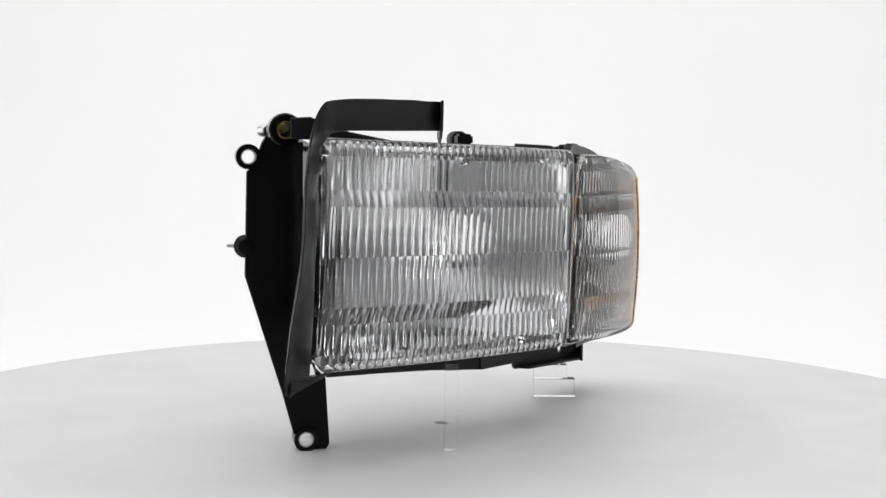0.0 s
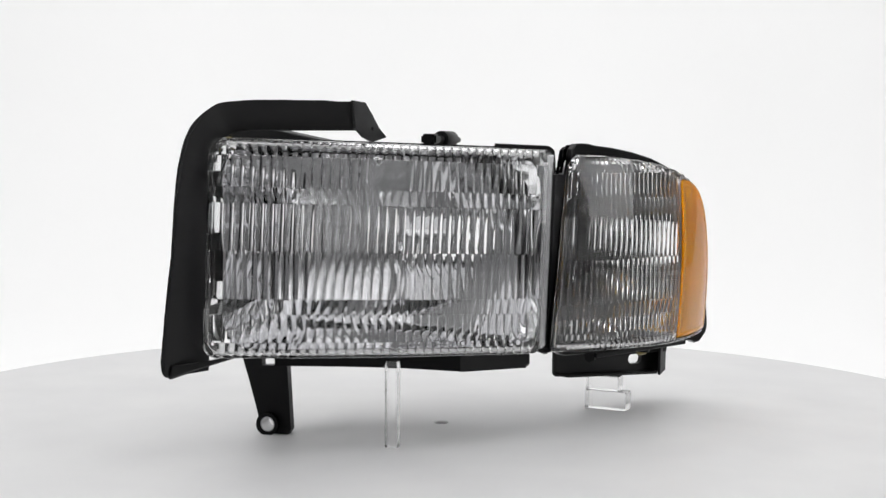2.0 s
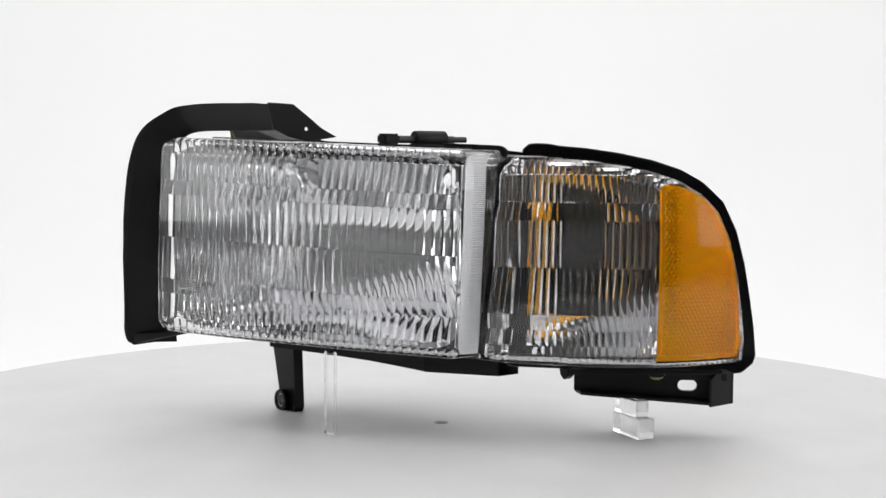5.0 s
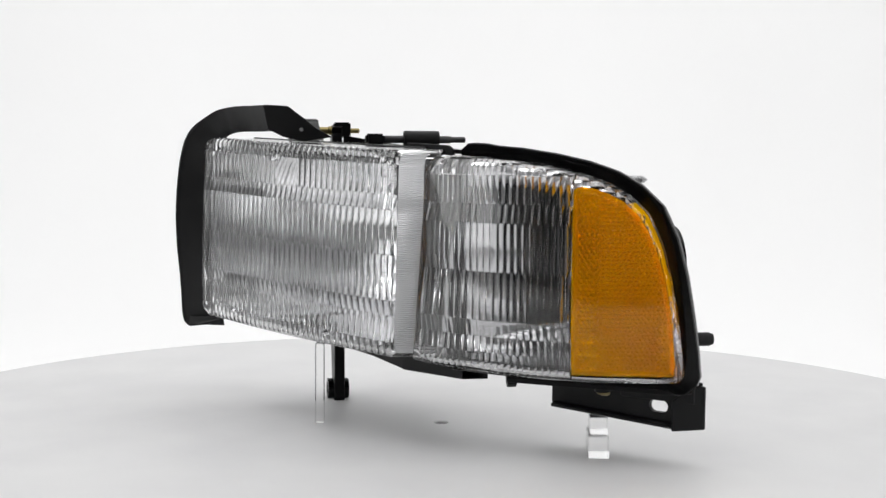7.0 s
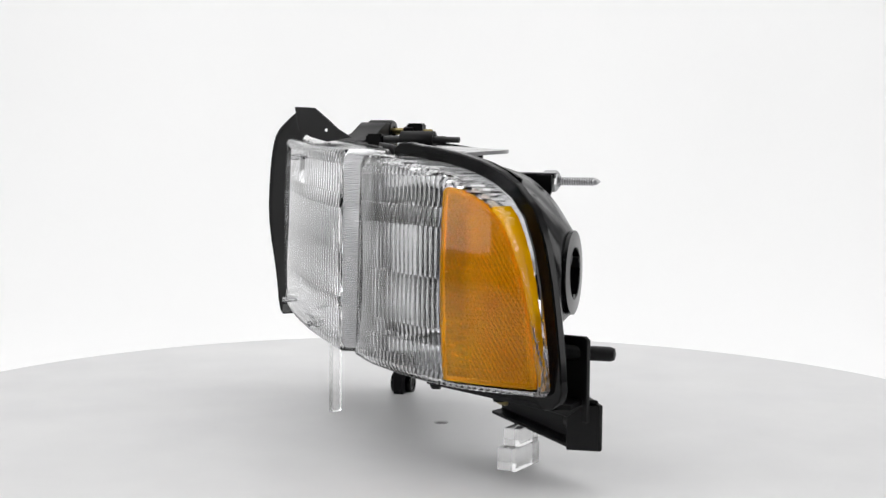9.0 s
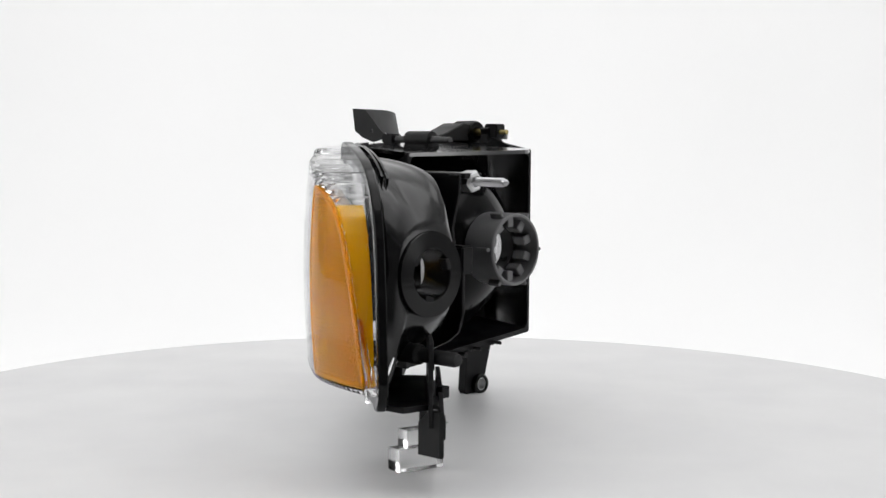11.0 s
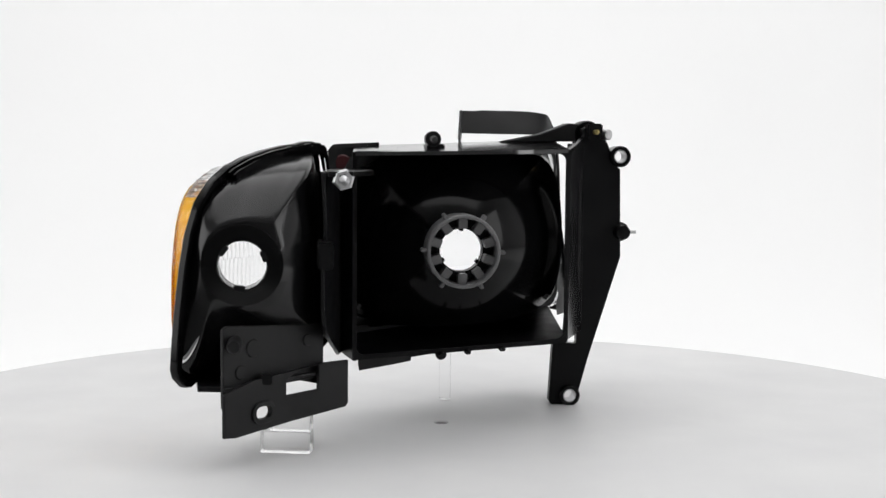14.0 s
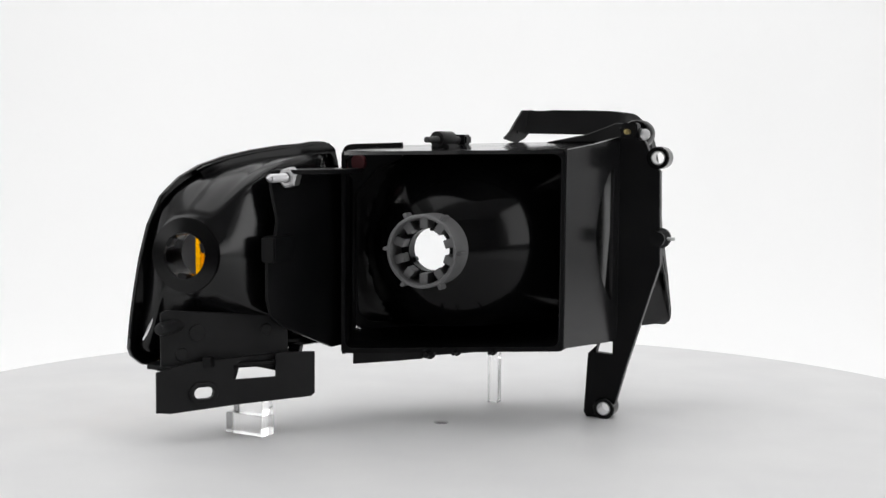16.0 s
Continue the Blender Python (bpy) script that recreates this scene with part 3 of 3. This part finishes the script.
def to_rim(p, s):
    """Where a skirt line from a point of the face meets the rim's plane."""
    w = max(0.0, 1 - s / 60)
    dx, dy = RIM_N[0] * (1 - w), RIM_N[1] * (1 - w) + w
    gap = (RIM_X - p.x) * RIM_N[0] + (RIM_Y - p.y) * RIM_N[1]
    t = max(1.0, gap / (dx * RIM_N[0] + dy * RIM_N[1]))
    return Vector((p.x + dx * t, p.y + dy * t, p.z))


def signal_outline(grow, off):
    """Loop round the signal in the rim's plane, grown outwards; off: behind the plane."""
    pts = [(s, sig_low(s)) for s in np.linspace(1.0, SIG - 0.6, 40)]
    tops = list(zip(TOP_S, TOP_Z))[::-1]
    fine = []
    for (s0, z0), (s1, z1) in zip(tops, tops[1:]):
        m = max(1, int(math.hypot(s1 - s0, z1 - z0) / 6))
        fine += [(s0 + (s1 - s0) * k / m, z0 + (z1 - z0) * k / m) for k in range(m)]
    pts += fine + [tops[-1]]
    pts += [(0.0, z) for z in np.linspace(200, 78, 14)]
    flat = []
    for s, z in pts:
        q = to_rim(on_signal(lean(s, z), z), s)
        flat.append(((q.x - RIM_X) * RIM_U[0] + (q.y - RIM_Y) * RIM_U[1], z, s))
    loop = []
    m = len(flat)
    for k in range(m):
        a, b = flat[k - 2], flat[(k + 2) % m]
        tx, tz = b[0] - a[0], b[1] - a[1]
        l = math.hypot(tx, tz) or 1
        g = grow if grow < 0 else grow * max(0.1, min(1.0, flat[k][2] / 14)) * (0.65 if flat[k][1] < 75 and flat[k][2] < 195 else 1.0)
        u, z = flat[k][0] + g * tz / l, flat[k][1] - g * tx / l
        loop.append(Vector((RIM_X + RIM_U[0] * u + RIM_N[0] * off, RIM_Y + RIM_U[1] * u + RIM_N[1] * off, z)))
    return loop


AMBER_S = (130.5, 134, 144, 154, 164, 173, 180, 186, 191, 196, 199.5, 200.3)
AMBER_Z = (199, 201, 199.5, 196, 190.5, 182, 171, 156, 140, 116, 86, 80)


def signal_lamp(parent):
    lamp = part("signal_housing", loft([signal_outline(0.4, -0.6), signal_outline(8.4, -1.2), signal_outline(9.2, -0.2), signal_outline(9.2, 4.5), signal_outline(8.4, 5.5), signal_outline(5.0, 5.5), signal_outline(4.6, 2.5), signal_outline(-2.0, 2.5), signal_outline(-2.0, -0.6)], closed=True), GLOSS, parent, "black plastic corner signal housing")
    rim = signal_outline(0.5, 2.0)
    cx, cy, cz = 157.0, 138.0, 143.5
    mid = Vector((165, 45, 143))

    def toward(f, shrink, full=4.2):
        out = []
        for p in rim:
            along = (p.x - mid.x) * 0.6 + (p.y - mid.y) * 0.8
            a = math.atan2((p.z - cz) / 78, along / 100)
            q = Vector((cx + 29 * math.cos(a), cy, cz + 29 * math.sin(a)))
            knee = Vector((min(max(p.x, 104), 190), max(104, 0.5 * (p.y + cy)), cz + (p.z - cz) * (0.92 if p.z > cz else float(np.interp(p.x, (104, 180), (0.66, 0.98))))))
            wk = full * f * (1 - f)
            b = (p * (1 - f) ** 2 + knee * wk + q * f * f) / ((1 - f) ** 2 + wk + f * f)
            c = Vector((mid.x * 0.5 + cx * 0.5, b.y - 6, cz))
            out.append(b + (c - b).normalized() * shrink)
        return out
    part("signal_shell", loft([toward(k / 20, 0) for k in range(21)] + [toward(1, 8)]), SHELL, lamp, "glossy black rounded signal shell", 60)
    # thin ridges behind the top of the rim
    for off, g in ((9.0, 8.2), (13.0, 6.6)):
        runs = [signal_outline(-1.0, off), signal_outline(g, off), signal_outline(g, off + 1.5), signal_outline(-1.0, off + 1.5)]
        keep = [k for k, p in enumerate(runs[1]) if p.z > 205 and 40 < k]
        part("rim_ridge", loft([[r[k] for k in keep] for r in runs], closed=True, ring=False), GLOSS, lamp)
    # black wall along the inner side of the signal, from the lens back
    part("inner_side_wall", plate([(50, 98), (96, 100), (96, 188), (50, 198)], [], lambda a, b, d: Vector((109 + 0.09 * a + 1.6 * d + 4 * (b - 140) / 70 * max(0.0, 1 - a / 60), -20 + a, b)), 0.3), GLOSS, lamp)
    # moulded mark, plain raised bars
    bars = []
    for a, w, l in ((-7, 1.6, 4.0), (-3, 3.4, 4.0), (0.5, 1.0, 4.0), (4, 3.0, 4.0), (8, 3.4, 4.0)):
        b = box(-w / 2, -l / 2, -0.5, w / 2, l / 2, 0.2, 0.1)
        b.transform(Matrix.Translation((142 + a, 105.4, 198.0)) @ Matrix.Rotation(-radians(29.5), 4, "X"))
        bars.append(b)
    part("moulded_mark", merged(*bars), SHELL, lamp, "unreadable raised moulded mark")
    part("signal_reflector", loft([toward(k / 30, 3.0, 1.3) for k in range(31)] + [toward(1, 12)]), SILVER_DIM, lamp, "silvered signal reflector bowl")
    sock = part("bulb_socket", turned([(17, -22), (21, -22), (21.5, -2), (28.5, -1.4), (28.8, 0), (28.5, 1.8), (17.8, 2.4), (17, 1.8)], (cx, cy + 1, cz), (0, 1, 0), 56, closed=True), GLOSS, lamp, "round black bulb socket flange with keyed hole")
    for a in (38, 158, 278):
        a = radians(a)
        b = box(-4, -3.5, -2, 4, 3.5, 2, 0.4)
        b.transform(Matrix.Translation((cx + 16.6 * math.cos(a), cy, cz + 16.6 * math.sin(a))) @ Matrix.Rotation(math.pi / 2 - a, 4, "Y"))
        part("socket_key", b, BLACK, sock)
    part("locating_peg", turned([(0, -20), (7, -20), (7, -2), (5, 0), (5, 30), (4, 33), (0, 34)], (162, 137, 90), (0, 1, 0), 20), SATIN, lamp)
    # clear lens
    period = 5.2
    us = sorted({round(period * (i + k / 6), 4) for i in range(40) for k in range(6) if period * (i + k / 6) < SIG} | {0.6, 1.6, 2.6, SIG - 0.4, SIG - 1.2, SIG - 3, SIG})
    low, high = 60.0, 224.0
    rows = (79, 91, 103, 139, 175, 189, 210)
    depths = (0.5, 0.7, 0.35, 0.6, 0.6, 0.35, 0.7, 0.5)
    tilts = (0.0, 0.1, -0.16, 0.06, -0.06, 0.16, -0.1, 0.0)
    vs = sorted({low + (high - low) * k / 44 for k in range(45)} | {r + e for r in rows for e in (-0.15, 0.15)} | set(np.linspace(62, 72, 8)))

    def fall(s, z):
        return 0.8 * edge_fall(max(0.0, min(s, SIG - s, z - sig_low(s), sig_top(s) - z)), 7.0)

    def outer(s, z):
        e = max(0.0, min(z - sig_low(s), sig_top(s) - z))
        under = 2.4 if 129.5 < s < 201 and 70.5 < z < float(np.interp(s, AMBER_S, AMBER_Z)) + 0.5 else 0.0
        return on_signal(lean(s, z), z, under + fall(s, z) - 1.1 * flute(s, period) * max(0.0, 1 - e / 9))

    def inner(s, z):
        k = sum(z > r for r in rows)
        ss = 2.6 + s * (SIG - 5.2) / SIG
        mid_z = (sig_low(s) + sig_top(s)) / 2
        zz = mid_z + (z - mid_z) * 0.965
        lo = (low, *rows)[k]
        hi = (*rows, high)[k]
        if s > 129:
            d = 4.6 + depths[k] * 0.2
        else:
            d = 2.6 + depths[k] * flute(s + (period / 2 if k % 2 else 0), period) * (1.6 if s < 16 else 1.0) + tilts[k] * (z - (lo + hi) / 2)
        return on_signal(lean(ss, zz), zz, fall(s, z) + d)

    def back(p, s):
        return to_rim(p, s)

    lens = part("signal_lens", lens_mesh(us, vs, sig_low, sig_top, outer, inner, back), LENS, lamp, "clear fluted wraparound signal lens", 25)
    lens.visible_shadow = False
    # amber reflex panel
    lo = lambda s: 71.0
    hi = lambda s: float(np.interp(s, AMBER_S, AMBER_Z))
    us = list(np.linspace(130, 200.3, 110))
    vs = list(np.linspace(71, 201, 200))

    def comb(s, z):
        """Honeycomb relief, 3 mm from cell to cell."""
        e = min(s - 130, z - 71, hi(s) - z, 200.3 - s)
        if e < 3:
            return 0.0
        k = 2 * math.pi / 2.9
        return 1.3 * (math.cos(k * z) + math.cos(k * (0.866 * s + 0.5 * z)) + math.cos(k * (0.866 * s - 0.5 * z))) / 3
    amber = part("amber_reflector", lens_mesh(us, vs, lo, hi, lambda s, z: on_signal(s, z, -0.5 + 0.5 * edge_fall(max(0, min(s - 130, z - 71, hi(s) - z, 200.3 - s)), 2.5)), lambda s, z: on_signal(s, z, 1.5 + comb(s, z)), lambda p, s: p + (on_signal(s, p.z, 1) - on_signal(s, p.z)) * (6.0 if s > 196 else 0.6)), AMBER, lamp, "amber honeycomb reflex reflector panel", 30)
    amber.visible_shadow = False
    # silvered wall behind the amber panel
    us = list(np.linspace(147, 190, 16))
    sheet = [[on_signal(s, 72 + (hi(s) - 73) * k / 16, d) for k in range(17)] for s, d in [(u, 11) for u in us] + [(u, 12.5) for u in us[::-1]]]
    part("amber_backing", loft(sheet, closed=True, ring=False), MATT_SILVER, lamp, "matt silver wall behind the amber panel")
    # smooth raised border of the amber panel
    pts = [(s, 71.0) for s in np.linspace(130, 199, 30)] + [(s, z) for s, z in zip(np.interp(np.linspace(0, 11, 70), range(12), AMBER_S)[::-1], np.interp(np.linspace(0, 11, 70), range(12), AMBER_Z)[::-1])] + [(130.0, z) for z in np.linspace(198, 73, 40)]
    loops = []
    for k in range(len(pts)):
        a, b = pts[k - 1], pts[(k + 1) % len(pts)]
        l = math.hypot(b[0] - a[0], b[1] - a[1]) or 1
        nx, nz = -(b[1] - a[1]) / l, (b[0] - a[0]) / l
        loops.append([on_signal(pts[k][0] + nx * w, pts[k][1] + nz * w, d) for w, d in ((-0.3, 1.4), (-0.3, -0.7), (0.4, -0.9), (2.6, -0.9), (3.5, -0.6), (3.5, 1.4))])
    border = part("amber_border", loft(loops, closed=True), AMBER_EDGE, amber, "smooth golden amber border")
    border.visible_shadow = False
    # amber wall that runs back from the panel, stepped into prisms
    steps = [(s, hi(s)) for s in np.linspace(166, 199.6, 64)] + [(199.8, z) for z in np.linspace(84, 73, 5)]
    loops = []
    for k, (s, z) in enumerate(steps):
        p = on_signal(s - 1.0, z - 1.0, 2.2)
        q = to_rim(p, s)
        q = p + (q - p) * 0.8
        m = p + (q - p) * 0.5
        c = (Vector((160, 90, 140)) - m).normalized()
        t = 1.0 if k % 2 else 2.6
        loops.append([p, m, q, q + c * 1.4, m + c * (t + 1.2), p + c * 1.4])
    wall = part("amber_side_wall", loft(loops), AMBER_CLEAR, lamp, "amber side wall of the reflector panel")
    wall.visible_shadow = False
    # seal between headlamp and signal
    part("gap_panel", plate([(0, 70), (26, 70), (26, 206), (0, 206)], [], lambda a, b, d: Vector((92 + 0.6 * a, -16 + 0.6 * a + 2.5 * d, b))), BLACK, lamp)
    return lamp


def lower_bracket(parent):
    ux, uy = 0.703, 0.711

    def at(a, b, d):
        return Vector((82 + ux * a - uy * 3.2 * d, 72 + uy * a + ux * 3.2 * d, b))
    out = [(0, 32), (3, 29.5), (60, 27.5), (116, 24), (126, 25.5), (126, 56), (100, 62), (27, 66), (0, 65)]
    upper = [(27, 48), (66, 58), (70, 44), (128, 44), (128, 100), (124, 102), (27, 94)]
    hole = [(66, 47), (66, 58), (51, 65), (32, 65), (32, 47)]
    slot = [(90 + 6 * math.copysign(1, math.cos(a)) * 0.5 + 4.6 * math.cos(a), 38.5 + 4.6 * math.sin(a)) for a in (2 * math.pi * (k + 0.5) / 20 for k in range(20))]
    br = part("lower_bracket", plate(out, [hole, slot], at, 0.5), SATIN, parent, "matt black lower mounting bracket with slot")
    part("upper_panel", plate(upper, [], lambda a, b, d: at(a, b, d) + Vector((0, -10, 0)), 0.5), SATIN, br)
    part("panel_shelf", plate([(28, 0), (125, 0), (118, 12), (28, 12)], [], lambda a, b, d: at(a, 57 + 2.5 * d, 0) + Vector((0, -b, 0)), 0.3), SATIN, br)
    cuff = [(90 + 3 * math.copysign(1, math.cos(a)) + 8 * math.cos(a), 38.5 + 8 * math.sin(a)) for a in (2 * math.pi * (k + 0.5) / 20 for k in range(20))]
    part("slot_collar", plate(cuff, [slot], lambda a, b, d: at(a, b, 0.9 + 0.7 * d), 0.3), SATIN, br)
    lip = [(0, 25), (0, 56), (-13, 55), (-24, 46), (-24, 24)]
    part("end_lip", plate([(a, b) for a, b in lip], [], lambda a, b, d: Vector((170 + 0.1 * a - 2.4 * d, 163 + a, b))), SATIN, br)
    part("under_lip", plate([(2, 0), (112, 0), (106, 12), (6, 12)], [], lambda a, b, d: at(a, 30.5 - 0.05 * a + 2.4 * d, 0) + Vector((uy * b, -ux * b, 0))), SATIN, br)
    for a, b, r in ((45, 84, 4.5), (100, 84, 6.5), (112, 68, 5)):
        c = at(a, b, 1) + Vector((0, -10, 0))
        part("round_boss", turned([(0, 1.2), (r - 0.5, 1.2), (r, 0.6), (r, -1)], c, (-uy, ux, 0), 20), SATIN, br)
    under = [(124, 26), (190, 126), (188, 146), (162, 150), (86, 74)]
    part("underside_panel", plate(under, [], lambda a, b, d: Vector((a, b, 55 + 4 * d)), 0.4), BLACK, br)
    part("screw_boss", turned([(0, 10), (6.5, 10), (6.5, 0), (0, 0)], (155, 91, 53), (0.1, -0.1, 0.99), 20), BLACK, br)
    part("bracket_clip", box(-4, -3, -4, 4, 3, 4, 0.6), BLACK, br).matrix_local = Matrix.Translation(at(86, 62, 1) * MM)
    part("bracket_screw", turned([(0, 0), (5, 0), (5, 2.2), (3, 3.4), (0, 3.4)], (155, 91, 53), (0.3, -0.25, -0.9), 16), BRASS, br, "small brass screw")
    part("snap_clip", soften(plate([(112, 62), (114, 53), (118, 50), (122, 53), (123, 62)], [], lambda a, b, d: Vector((a, 28 + 7 * d, b)), 0), 0.5, 60, 1), BLACK, br)
    return br


def headlight():
    h = tagged(new("headlight"), "truck headlight and corner signal in black housing", "headlight")
    reflector = part("reflector", loft(bowl(lambda r: APEX - r * r / 104, 1.6, 16.9, -33.0)), SILVER, h, "silvered rectangular reflector bowl", 40)
    part("bowl_shell", loft(bowl(lambda r: APEX + 2.2 - r * r / 104, 0.0, 17.5, 0.8)), GLOSS, reflector, "glossy black back of reflector bowl", 40)
    headlamp_lens(h)
    bulb_retainer(h)
    carrier(h)
    mounting_plate(h)
    adjuster(h)
    top_clip(h)
    seal_strip(h)
    signal_lamp(h)
    lower_bracket(h)
    return h


HEADLIGHT = headlight()


# ---- clear acrylic supports ----
def support_rod():
    b = box(-5, -3.5, 0.3, 5, 3.5, 66, 0.6)
    b.transform(Matrix.Translation((-14, -99, 0)) @ Matrix.Rotation(radians(-10), 4, "Z"))
    return tagged(part("acrylic_rod", b, ACRYLIC), "clear square acrylic support rod under headlamp", "support")


def support_block(name, x, y, z, sx, sy, sz, turn, label):
    b = box(-sx / 2, -sy / 2, 0, sx / 2, sy / 2, sz, 0.5)
    b.transform(Matrix.Translation((x, y, z)) @ Matrix.Rotation(radians(turn), 4, "Z"))
    return tagged(part(name, b, ACRYLIC), label, "block", group="acrylic support blocks")


SUPPORTS = [support_rod(),
            support_block("acrylic_block", 126, 96, 0.3, 37, 15, 16, -13, "clear acrylic block lying on turntable"),
            support_block("acrylic_block", 122.5, 97, 16.6, 30, 13, 12.5, -13, "clear acrylic block stacked under lower bracket")]


# ---- the turn of the table ----
def heading(t):
    """Degrees: an almost even turn, 13.27 degrees a second."""
    return 12.3 - 13.2651 * t + 0.4677 * math.sin(math.pi * t / 16) + 0.6017 * math.sin(math.pi * t / 8)


def motions():
    rows = [(k * 0.5, pose(0, 0, 0, 0, 0, heading(k * 0.5))) for k in range(33)]
    for thing in [TURNTABLE, HEADLIGHT] + SUPPORTS:
        walk(thing, rows)


motions()
